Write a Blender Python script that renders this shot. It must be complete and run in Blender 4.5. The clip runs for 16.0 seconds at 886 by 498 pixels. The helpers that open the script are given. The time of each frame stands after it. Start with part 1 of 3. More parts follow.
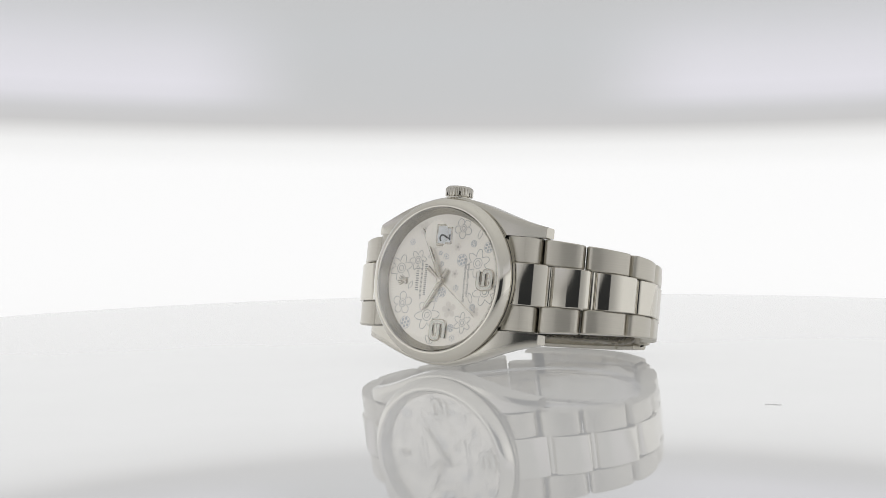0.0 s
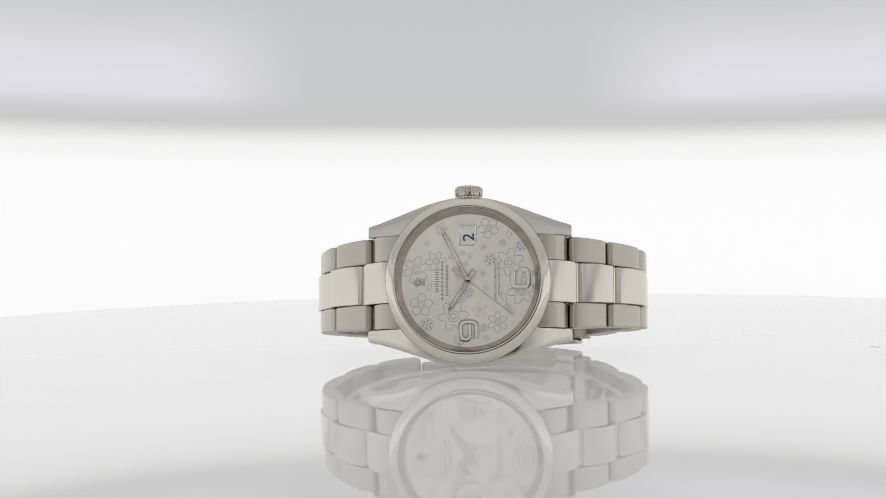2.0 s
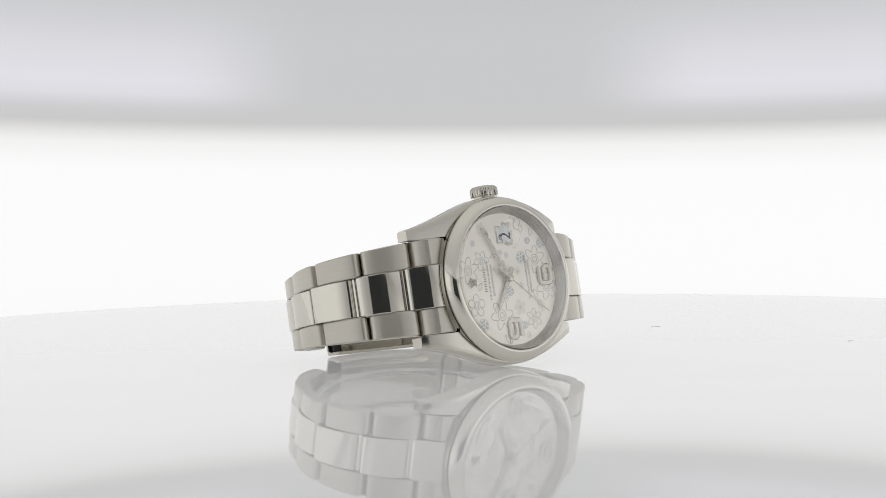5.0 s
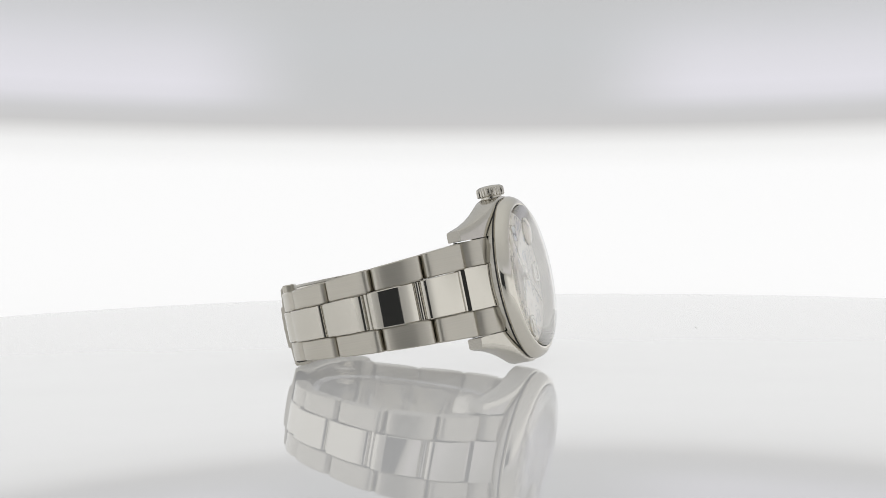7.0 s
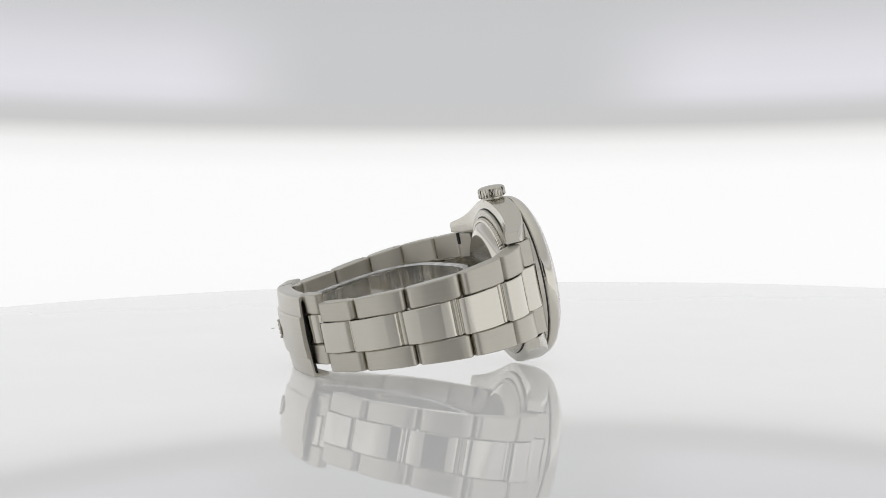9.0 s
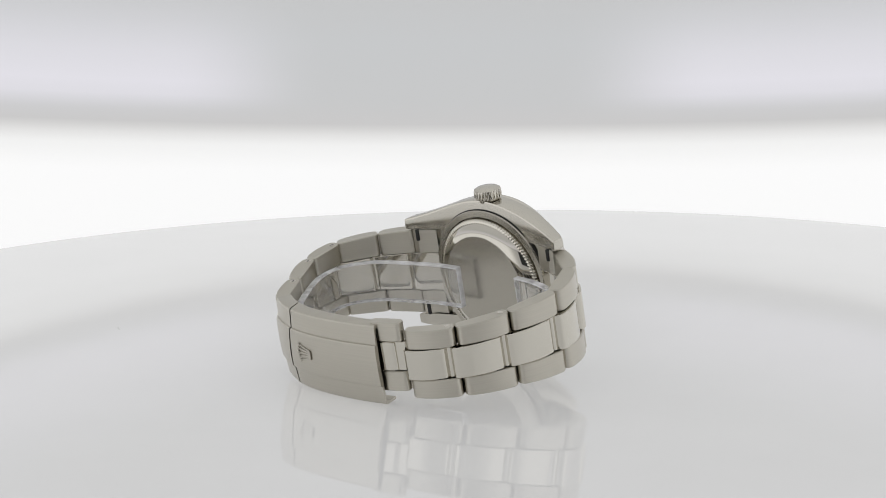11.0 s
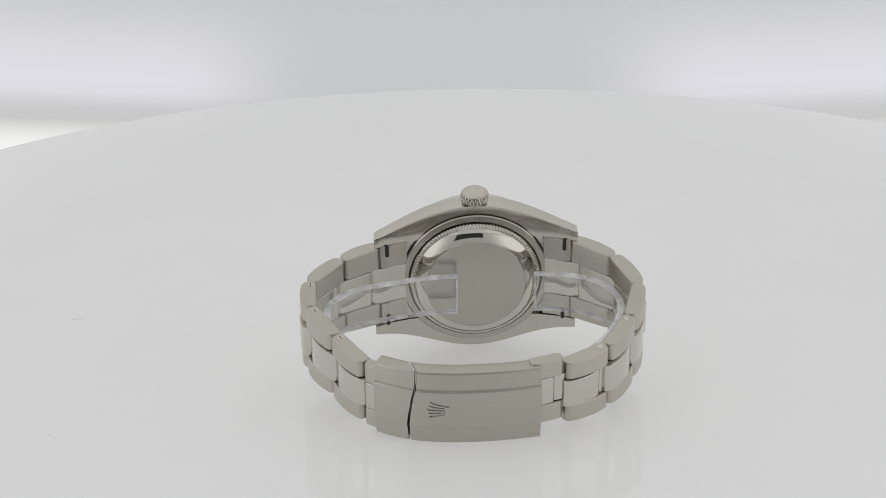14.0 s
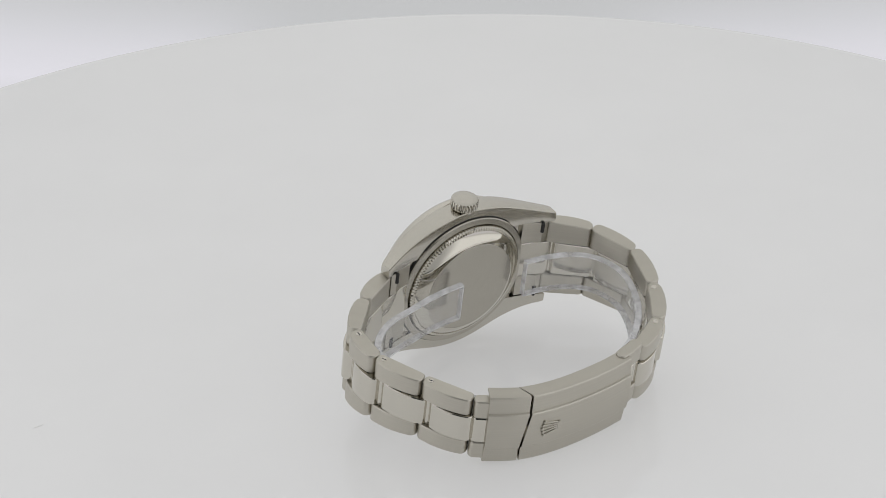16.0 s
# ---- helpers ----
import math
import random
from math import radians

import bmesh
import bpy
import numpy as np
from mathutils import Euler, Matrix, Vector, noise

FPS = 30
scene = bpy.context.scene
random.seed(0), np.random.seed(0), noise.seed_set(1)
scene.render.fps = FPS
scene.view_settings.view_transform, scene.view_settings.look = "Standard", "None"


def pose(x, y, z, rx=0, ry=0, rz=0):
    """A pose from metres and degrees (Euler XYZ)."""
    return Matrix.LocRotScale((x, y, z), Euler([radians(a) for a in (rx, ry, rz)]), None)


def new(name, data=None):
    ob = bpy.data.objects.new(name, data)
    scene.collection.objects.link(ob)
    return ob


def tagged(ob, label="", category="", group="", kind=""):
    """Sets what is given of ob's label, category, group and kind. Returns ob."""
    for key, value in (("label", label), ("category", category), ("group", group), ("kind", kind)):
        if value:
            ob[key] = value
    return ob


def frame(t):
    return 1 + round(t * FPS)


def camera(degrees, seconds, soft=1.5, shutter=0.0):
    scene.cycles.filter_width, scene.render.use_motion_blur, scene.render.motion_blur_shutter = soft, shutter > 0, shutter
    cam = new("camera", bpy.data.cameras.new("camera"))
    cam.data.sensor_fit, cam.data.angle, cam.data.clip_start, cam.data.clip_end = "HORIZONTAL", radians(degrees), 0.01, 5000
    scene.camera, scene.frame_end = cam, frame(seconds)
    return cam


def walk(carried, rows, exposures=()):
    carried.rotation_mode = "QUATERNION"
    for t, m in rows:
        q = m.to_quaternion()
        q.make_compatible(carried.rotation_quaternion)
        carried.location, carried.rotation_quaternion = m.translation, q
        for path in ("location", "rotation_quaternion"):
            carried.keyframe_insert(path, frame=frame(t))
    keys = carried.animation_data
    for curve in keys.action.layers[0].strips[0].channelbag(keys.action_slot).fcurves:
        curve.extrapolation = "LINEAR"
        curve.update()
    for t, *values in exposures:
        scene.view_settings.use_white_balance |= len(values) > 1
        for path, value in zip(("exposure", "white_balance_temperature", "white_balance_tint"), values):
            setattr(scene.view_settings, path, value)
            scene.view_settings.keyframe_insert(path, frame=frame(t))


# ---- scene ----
# The light dome and the camera tilt together about one pivot; the turntable spins.
PIVOT = Vector((0, 0.00127, 0.00765))
TILTS = [(0, 3.16), (3, 3.16), (6, 3.16), (7, 3.16), (7.5, 3.16), (8, 3.18), (8.5, 3.45), (9, 4.22), (9.5, 5.5), (10, 7.08), (10.5, 8.85), (11, 10.72), (11.5, 12.6),
         (12, 14.4), (12.5, 16.23), (13, 18.06), (13.5, 19.88), (14, 21.65), (14.5, 23.38), (15, 25.07), (15.5, 26.76), (16, 28.45)]
TURN_START, TURN_RATE = -35.835, 15.636
ROLL, REACH, ASIDE, LIFT = 1.018, 0.4771, 0.0068, 0.01659
FOV = 22.485


def arm(e):
    """The dome's frame at a tilt of e degrees: its y runs along the line of sight."""
    return Matrix.Translation(PIVOT) @ pose(0, 0, 0, -e, 0, 0)


def eye(e):
    return arm(e) @ pose(0, 0, 0, 90, 0, 0) @ pose(0, 0, 0, 0, 0, -ROLL) @ Matrix.Translation((-ASIDE, LIFT, REACH))


cam = camera(FOV, 16.0, soft=0.9)
walk(cam, [(t, eye(e)) for t, e in TILTS])

# ---- light: a dim room outside, the glowing diffuser dome inside ----
world = bpy.data.worlds.new("studio")
world.use_nodes = True
scene.world = world
world.node_tree.nodes["Background"].inputs[0].default_value = (0.9, 0.95, 1.0, 1)
world.node_tree.nodes["Background"].inputs[1].default_value = 0.04
scene.view_settings.exposure = 0.0

MM = 0.001


# ---- materials ----
class Nodes:
    def __init__(self, name):
        self.mat = bpy.data.materials.new(name)
        self.mat.use_nodes = True
        self.tree = self.mat.node_tree
        self.bsdf = self.tree.nodes["Principled BSDF"]
        self.out = self.tree.nodes["Material Output"]

    def add(self, kind, **values):
        n = self.tree.nodes.new(kind)
        for key, value in values.items():
            n.inputs[key.replace("_", " ")].default_value = value
        return n

    def link(self, a, b):
        self.tree.links.new(a, b)

    def base(self, colour, rough, metal=0.0):
        self.bsdf.inputs["Base Color"].default_value = (*colour, 1)
        self.bsdf.inputs["Roughness"].default_value = rough
        self.bsdf.inputs["Metallic"].default_value = metal

    def coords(self, scale):
        c = self.add("ShaderNodeTexCoord")
        m = self.add("ShaderNodeMapping")
        m.inputs["Scale"].default_value = scale
        self.link(c.outputs["Object"], m.inputs["Vector"])
        return m.outputs["Vector"]

    def noise(self, vec, scale, detail=4.0):
        n = self.add("ShaderNodeTexNoise", Scale=scale, Detail=detail)
        self.link(vec, n.inputs["Vector"])
        return n.outputs["Fac"]

    def ramp(self, fac, stops):
        r = self.add("ShaderNodeValToRGB")
        while len(r.color_ramp.elements) < len(stops):
            r.color_ramp.elements.new(0.5)
        for el, (p, c) in zip(r.color_ramp.elements, stops):
            el.position = p
            el.color = (*c, 1) if len(c) == 3 else c
        self.link(fac, r.inputs["Fac"])
        return r.outputs["Color"]

    def span(self, fac, lo, hi):
        m = self.add("ShaderNodeMapRange")
        m.inputs["To Min"].default_value, m.inputs["To Max"].default_value = lo, hi
        self.link(fac, m.inputs["Value"])
        return m.outputs["Result"]

    def bump(self, height, strength, distance):
        b = self.add("ShaderNodeBump", Strength=strength, Distance=distance)
        self.link(height, b.inputs["Height"])
        self.link(b.outputs["Normal"], self.bsdf.inputs["Normal"])


def brushed(name, colour, rough, grain, depth=0.25, across=None):
    """Steel with grain lines; grain: noise scale per metre along x, y, z."""
    n = Nodes(name)
    n.base(colour, rough, 1.0)
    fine = n.noise(n.coords(grain), 1.0, 3.0)
    wear = n.noise(n.coords((160, 160, 160)), 1.0, 3.0)
    mix = n.add("ShaderNodeMath")
    mix.operation = "ADD"
    n.link(n.span(fine, rough - 0.012, rough + 0.012), mix.inputs[0])
    n.link(n.span(wear, -0.05, 0.05), mix.inputs[1])
    n.link(mix.outputs[0], n.bsdf.inputs["Roughness"])
    n.link(n.ramp(fine, [(0.25, [c * 0.965 for c in colour]), (0.75, [min(1, c * 1.03) for c in colour])]), n.bsdf.inputs["Base Color"])
    if depth:
        n.bump(fine, depth, 0.00002)
    if across is not None:
        # the gloss spreads across the grain
        axis = n.add("ShaderNodeVectorTransform")
        axis.vector_type, axis.convert_from, axis.convert_to = "VECTOR", "OBJECT", "WORLD"
        axis.inputs[0].default_value = across
        n.link(axis.outputs[0], n.bsdf.inputs["Tangent"])
        n.bsdf.inputs["Anisotropic"].default_value = 0.85
    return n.mat


def polished(name, colour, rough):
    n = Nodes(name)
    n.base(colour, rough, 1.0)
    smear = n.noise(n.coords((220, 220, 220)), 1.0, 4.0)
    n.link(n.span(smear, rough * 0.6, rough * 1.7), n.bsdf.inputs["Roughness"])
    return n.mat


def plain(name, colour, rough, metal=0.0):
    n = Nodes(name)
    n.base(colour, rough, metal)
    return n.mat


def clear(name, tint, gloss_rough, ior, haze=0.0):
    """A thin clear sheet: see-through with a Fresnel gloss."""
    n = Nodes(name)
    see = n.add("ShaderNodeBsdfTransparent", Color=(*tint, 1))
    gl = n.add("ShaderNodeBsdfGlossy", Roughness=gloss_rough)
    fr = n.add("ShaderNodeLayerWeight", Blend=ior)
    mix = n.add("ShaderNodeMixShader")
    n.link(fr.outputs["Facing"], mix.inputs[0])
    n.link(see.outputs[0], mix.inputs[1])
    n.link(gl.outputs[0], mix.inputs[2])
    last = mix
    if haze:
        milk = n.add("ShaderNodeBsdfDiffuse", Color=(0.85, 0.85, 0.87, 1))
        mix2 = n.add("ShaderNodeMixShader")
        n.link(n.ramp(n.noise(n.coords((260, 260, 260)), 1.0, 5.0), [(0.35, [haze * 0.4] * 3), (0.75, [haze * 1.8] * 3)]), mix2.inputs[0])
        n.link(mix.outputs[0], mix2.inputs[1])
        n.link(milk.outputs[0], mix2.inputs[2])
        last = mix2
    n.link(last.outputs[0], n.out.inputs["Surface"])
    return n.mat


STEEL = (0.66, 0.633, 0.567)
SATIN = (0.66, 0.629, 0.555)
M_POLISH = polished("polished_steel", [c * 0.96 for c in STEEL], 0.05)
M_BEZEL = polished("bezel_steel", [c * 1.02 for c in STEEL], 0.06)
M_BRUSH_LINK = brushed("brushed_steel_link", [c * 0.83 for c in SATIN], 0.33, (60, 60, 5000), 0.006, (0, 0, 1))
M_BRUSH_SIDE = polished("case_steel", [c * 0.88 for c in STEEL], 0.13)
M_BRUSH_BACK = brushed("satin_steel_back", [c * 0.74 for c in SATIN], 0.24, (2500, 2500, 400), 0)
M_CLASP = brushed("brushed_steel_clasp", [c * 0.8 for c in SATIN], 0.33, (60, 60, 4000), 0, (0, 0, 1))
M_DARK = plain("dark_recess", (0.02, 0.02, 0.02), 0.6)
M_HAND = polished("white_gold", (0.60, 0.565, 0.495), 0.10)
M_LUME = plain("pale_lume", (0.78, 0.77, 0.70), 0.5)
M_INK = plain("grey_ink", (0.17, 0.17, 0.165), 0.5)
M_OUTLINE = plain("grey_outline", (0.40, 0.40, 0.385), 0.45)
M_PATTERN = plain("blue_grey_pattern", (0.50, 0.52, 0.54), 0.45)
M_FAINT = plain("faint_flower", (0.83, 0.785, 0.71), 0.4)
M_CENTRE = plain("flower_centre_grey", (0.60, 0.565, 0.51), 0.45)
M_DATE = plain("date_white", (0.82, 0.84, 0.86), 0.5)
M_BLACK = plain("date_black", (0.01, 0.01, 0.012), 0.5)
M_CRYSTAL = clear("sapphire", (1, 1, 1), 0.0, 0.26)
M_LENS = plain("magnifier", (1, 1, 1), 0.0)
M_LENS.node_tree.nodes["Principled BSDF"].inputs["Transmission Weight"].default_value = 1.0
M_LENS.node_tree.nodes["Principled BSDF"].inputs["IOR"].default_value = 1.48
M_FILM = clear("clear_plastic", (0.985, 0.985, 0.985), 0.04, 0.08, 0.045)
M_FILM_EDGE = clear("cut_plastic", (0.97, 0.97, 0.975), 0.12, 0.22, 0.5)


def dial_paint():
    """Silvered sunburst: fine rays from the centre under a pale warm lacquer."""
    n = Nodes("silver_dial")
    n.base((0.93, 0.89, 0.81), 0.38, 0.65)
    c = n.add("ShaderNodeTexCoord")
    sep = n.add("ShaderNodeSeparateXYZ")
    n.link(c.outputs["Object"], sep.inputs[0])
    ang = n.add("ShaderNodeMath")
    ang.operation = "ARCTAN2"
    n.link(sep.outputs["Z"], ang.inputs[0])
    n.link(sep.outputs["X"], ang.inputs[1])
    ray = n.add("ShaderNodeTexNoise", Scale=60.0, Detail=4.0)
    ray.noise_dimensions = "1D"
    n.link(ang.outputs[0], ray.inputs["W"])
    n.link(n.ramp(ray.outputs["Fac"], [(0.25, (0.90, 0.86, 0.78)), (0.75, (0.96, 0.925, 0.85))]), n.bsdf.inputs["Base Color"])
    n.link(n.span(ray.outputs["Fac"], 0.36, 0.48), n.bsdf.inputs["Roughness"])
    n.bsdf.inputs["Anisotropic"].default_value = 0.7
    tan = n.add("ShaderNodeTangent")
    tan.direction_type, tan.axis = "RADIAL", "Y"
    n.link(tan.outputs[0], n.bsdf.inputs["Tangent"])
    return n.mat


def acrylic():
    """Translucent white acrylic, its own emission standing in for light from below, with a clear gloss on top and faint
    smears.
    """
    n = Nodes("white_acrylic")
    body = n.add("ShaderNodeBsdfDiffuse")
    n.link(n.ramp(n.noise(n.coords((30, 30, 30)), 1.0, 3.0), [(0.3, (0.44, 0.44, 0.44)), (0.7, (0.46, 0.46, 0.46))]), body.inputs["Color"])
    # even glow added to the plate itself; no lamp stands under it
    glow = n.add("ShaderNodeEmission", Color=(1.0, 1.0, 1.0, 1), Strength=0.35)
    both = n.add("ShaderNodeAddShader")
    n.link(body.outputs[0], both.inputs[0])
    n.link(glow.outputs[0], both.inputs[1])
    gloss = n.add("ShaderNodeBsdfGlossy", Color=(1, 1, 1, 1))
    n.link(n.span(n.noise(n.coords((14, 14, 14)), 1.0, 6.0), 0.0, 0.006), gloss.inputs["Roughness"])
    fr = n.add("ShaderNodeFresnel", IOR=1.46)
    mix = n.add("ShaderNodeMixShader")
    n.link(fr.outputs[0], mix.inputs[0])
    n.link(both.outputs[0], mix.inputs[1])
    n.link(gloss.outputs[0], mix.inputs[2])
    n.link(mix.outputs[0], n.out.inputs["Surface"])
    return n.mat


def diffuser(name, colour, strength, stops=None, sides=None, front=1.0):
    """A diffuser sheet that glows by itself, its light painted into the emission. stops: strength over height; sides:
    brighter patches at both flanks.
    """
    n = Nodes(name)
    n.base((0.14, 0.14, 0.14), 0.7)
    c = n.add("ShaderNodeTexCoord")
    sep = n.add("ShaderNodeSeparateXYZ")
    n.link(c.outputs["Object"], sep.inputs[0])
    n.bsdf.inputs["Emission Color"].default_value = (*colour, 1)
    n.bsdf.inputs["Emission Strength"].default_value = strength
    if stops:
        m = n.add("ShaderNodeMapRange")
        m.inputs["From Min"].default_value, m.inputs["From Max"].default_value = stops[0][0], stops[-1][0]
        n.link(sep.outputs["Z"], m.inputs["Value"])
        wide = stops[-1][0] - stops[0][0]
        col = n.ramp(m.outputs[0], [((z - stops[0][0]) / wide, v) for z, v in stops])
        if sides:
            # flank patches painted brighter in the emission: |x| past a width, between two heights
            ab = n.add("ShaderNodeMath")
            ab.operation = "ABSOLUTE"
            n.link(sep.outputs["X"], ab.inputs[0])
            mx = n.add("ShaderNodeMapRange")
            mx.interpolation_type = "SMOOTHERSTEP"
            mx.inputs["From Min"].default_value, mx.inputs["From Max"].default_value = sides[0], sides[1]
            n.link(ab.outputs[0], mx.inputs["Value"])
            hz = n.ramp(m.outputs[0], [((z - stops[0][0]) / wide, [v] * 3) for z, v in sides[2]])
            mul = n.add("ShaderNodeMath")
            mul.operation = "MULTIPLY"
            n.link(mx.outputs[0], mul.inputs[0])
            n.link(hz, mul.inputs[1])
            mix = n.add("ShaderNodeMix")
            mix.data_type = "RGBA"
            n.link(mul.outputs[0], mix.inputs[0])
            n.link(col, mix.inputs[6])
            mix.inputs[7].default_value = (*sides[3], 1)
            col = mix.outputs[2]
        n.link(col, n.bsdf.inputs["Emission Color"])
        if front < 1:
            # emission turned down on the lens side, for darker reflections in the steel
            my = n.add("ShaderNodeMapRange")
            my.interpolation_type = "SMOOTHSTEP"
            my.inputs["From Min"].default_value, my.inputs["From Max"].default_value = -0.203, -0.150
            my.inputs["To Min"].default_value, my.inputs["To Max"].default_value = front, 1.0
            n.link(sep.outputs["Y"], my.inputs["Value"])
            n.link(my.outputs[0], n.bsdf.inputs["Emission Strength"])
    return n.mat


# ---- mesh helpers (millimetres in, metres out) ----
def finish(bm, sharp=35):
    bmesh.ops.remove_doubles(bm, verts=bm.verts, dist=1e-4)
    bmesh.ops.recalc_face_normals(bm, faces=bm.faces)
    for f in bm.faces:
        f.smooth = True
    for e in bm.edges:
        if len(e.link_faces) == 2 and e.calc_face_angle(0) > radians(sharp):
            e.smooth = False
    return bm


def part(name, bm, material, parent=None, label="", at=None, sharp=35):
    finish(bm, sharp)
    for v in bm.verts:
        v.co *= MM
    me = bpy.data.meshes.new(name)
    bm.to_mesh(me)
    bm.free()
    me.materials.append(material)
    ob = new(name, me)
    ob.parent = parent
    if at is not None:
        ob.matrix_basis = at
    return tagged(ob, label)


def twin(ob, at, label=""):
    """Another object on the same mesh."""
    o = new(ob.name.split(".")[0], ob.data)
    o.parent = ob.parent
    o.matrix_basis = at
    return tagged(o, label)


def ring_faces(bm, a, b, closed=True):
    n = len(a)
    for i in range(n if closed else n - 1):
        j = (i + 1) % n
        bm.faces.new((a[i], a[j], b[j], b[i]))


def lathe(bm, profile, seg=96, cx=0.0, cz=0.0, cy=0.0, close=False, wave=None):
    """Turn a profile of (radius, y) round the y axis. wave(i, radius, k) may change the radius."""
    rings = []
    for k, (r, y) in enumerate(profile):
        ring = []
        for i in range(seg):
            a = 2 * math.pi * i / seg
            rr = wave(i, r, k) if wave else r
            ring.append(bm.verts.new((cx + rr * math.cos(a), cy + y, cz + rr * math.sin(a))))
        rings.append(ring)
    for p, q in zip(rings, rings[1:]):
        ring_faces(bm, p, q)
    if close:
        ring_faces(bm, rings[-1], rings[0])
    return rings


def disc_cap(bm, ring):
    bm.faces.new(ring)


def inset2d(pts, d):
    """A closed outline moved inwards by d (outline anticlockwise)."""
    out = []
    n = len(pts)
    for i in range(n):
        p, q, r = Vector(pts[i - 1]), Vector(pts[i]), Vector(pts[(i + 1) % n])
        e1, e2 = (q - p).normalized(), (r - q).normalized()
        n1, n2 = Vector((-e1.y, e1.x)), Vector((-e2.y, e2.x))
        m = (n1 + n2)
        k = m.length_squared
        out.append(tuple(q + (m * (2 * d / k) if k > 0.3 else n1 * d)))
    return out


def slab(bm, pts, z0, z1, bev, put=None):
    """An outline in x, y pulled along z with bevelled rims."""
    inner = inset2d(pts, bev)
    rings = []
    for outline, z in ((inner, z0), (pts, z0 + bev), (pts, z1 - bev), (inner, z1)):
        rings.append([bm.verts.new(put((x, y, z)) if put else (x, y, z)) for x, y in outline])
    for a, b in zip(rings, rings[1:]):
        ring_faces(bm, a, b)
    bm.faces.new(rings[0][::-1])
    bm.faces.new(rings[-1])


def rounded(x0, x1, y0, y1, r, n=5, bow=0.0):
    """A rounded rectangle, anticlockwise; bow: how far the y0 side bulges out."""
    pts = []
    for cx, cy, a0 in ((x1 - r, y0 + r, -90), (x1 - r, y1 - r, 0), (x0 + r, y1 - r, 90), (x0 + r, y0 + r, 180)):
        for i in range(n + 1):
            a = radians(a0 + 90 * i / n)
            pts.append([cx + r * math.cos(a), cy + r * math.sin(a)])
    if bow:
        mid, half = (x0 + x1) / 2, (x1 - x0) / 2
        steps = [[x0 + r + (x1 - x0 - 2 * r) * i / 8, y0] for i in range(1, 8)]
        pts = pts + steps
        for p in pts:
            if p[1] < (y0 + y1) / 2:
                p[1] -= bow * (1 - ((p[0] - mid) / half) ** 2)
    return [tuple(p) for p in pts]


def tube(bm, pts, r, sides=6, closed=True, flat=1.0):
    """A thin bead along a path in the x, z plane, lying on the dial."""
    rings = []
    n = len(pts)
    for i in range(n):
        p = Vector(pts[i])
        a = Vector(pts[(i + 1) % n] if closed or i < n - 1 else pts[i])
        b = Vector(pts[i - 1] if closed or i else pts[i])
        d = (a - b).normalized()
        side = Vector((d.z, 0, -d.x))
        ring = []
        for k in range(sides):
            w = 2 * math.pi * k / sides
            ring.append(bm.verts.new(p + side * (r * math.cos(w)) + Vector((0, -1, 0)) * (r * flat * math.sin(w))))
        rings.append(ring)
    for i in range(n if closed else n - 1):
        ring_faces(bm, rings[i], rings[(i + 1) % n])
    if not closed:
        bm.faces.new(rings[0])
        bm.faces.new(rings[-1][::-1])


# ---- the setting ----
def build_dome():
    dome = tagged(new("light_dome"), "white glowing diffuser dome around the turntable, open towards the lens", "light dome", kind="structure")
    R = 208.0

    def shell(name, profile, material, hole):
        bm = bmesh.new()
        seg = 180
        rings = [[bm.verts.new((r * math.sin(2 * math.pi * i / seg), r * math.cos(2 * math.pi * i / seg), z)) for i in range(seg)] for r, z in profile]
        for k in range(len(profile) - 1):
            zm = (profile[k][1] + profile[k + 1][1]) / 2
            for i in range(seg):
                az = 360.0 * (i + 0.5) / seg
                if hole and abs(az - 180) < 15.9 and -18 < zm < 52:
                    continue
                j = (i + 1) % seg
                bm.faces.new((rings[k][i], rings[k][j], rings[k + 1][j], rings[k + 1][i]))
        ob = part(name, bm, material, dome)
        return ob

    # the wall's fade to a soft grey band is painted into its emission
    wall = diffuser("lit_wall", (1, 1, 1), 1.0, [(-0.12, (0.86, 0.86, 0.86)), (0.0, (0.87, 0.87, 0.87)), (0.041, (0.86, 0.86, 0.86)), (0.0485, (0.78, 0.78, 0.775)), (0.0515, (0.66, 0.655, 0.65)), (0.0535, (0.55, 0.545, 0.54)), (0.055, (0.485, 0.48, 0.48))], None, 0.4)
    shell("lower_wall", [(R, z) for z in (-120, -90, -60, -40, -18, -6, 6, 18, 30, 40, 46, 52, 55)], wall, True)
    # cap emission graded over height, with pale lilac patches painted at the flanks
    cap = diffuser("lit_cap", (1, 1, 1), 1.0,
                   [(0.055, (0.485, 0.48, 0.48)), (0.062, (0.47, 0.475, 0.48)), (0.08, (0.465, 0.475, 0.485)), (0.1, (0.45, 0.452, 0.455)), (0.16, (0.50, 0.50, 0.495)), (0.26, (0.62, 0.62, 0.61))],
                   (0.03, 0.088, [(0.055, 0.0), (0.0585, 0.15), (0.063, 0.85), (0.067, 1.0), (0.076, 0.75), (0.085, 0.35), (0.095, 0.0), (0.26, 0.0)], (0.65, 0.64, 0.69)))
    prof = [(math.sqrt(max(R * R - (z - 55) ** 2 * 0.92, 1)), z) for z in (55, 58, 62, 68, 75, 85, 95, 110, 130, 150, 170, 190, 210, 230, 250, 262)]
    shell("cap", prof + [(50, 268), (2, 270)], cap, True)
    return dome


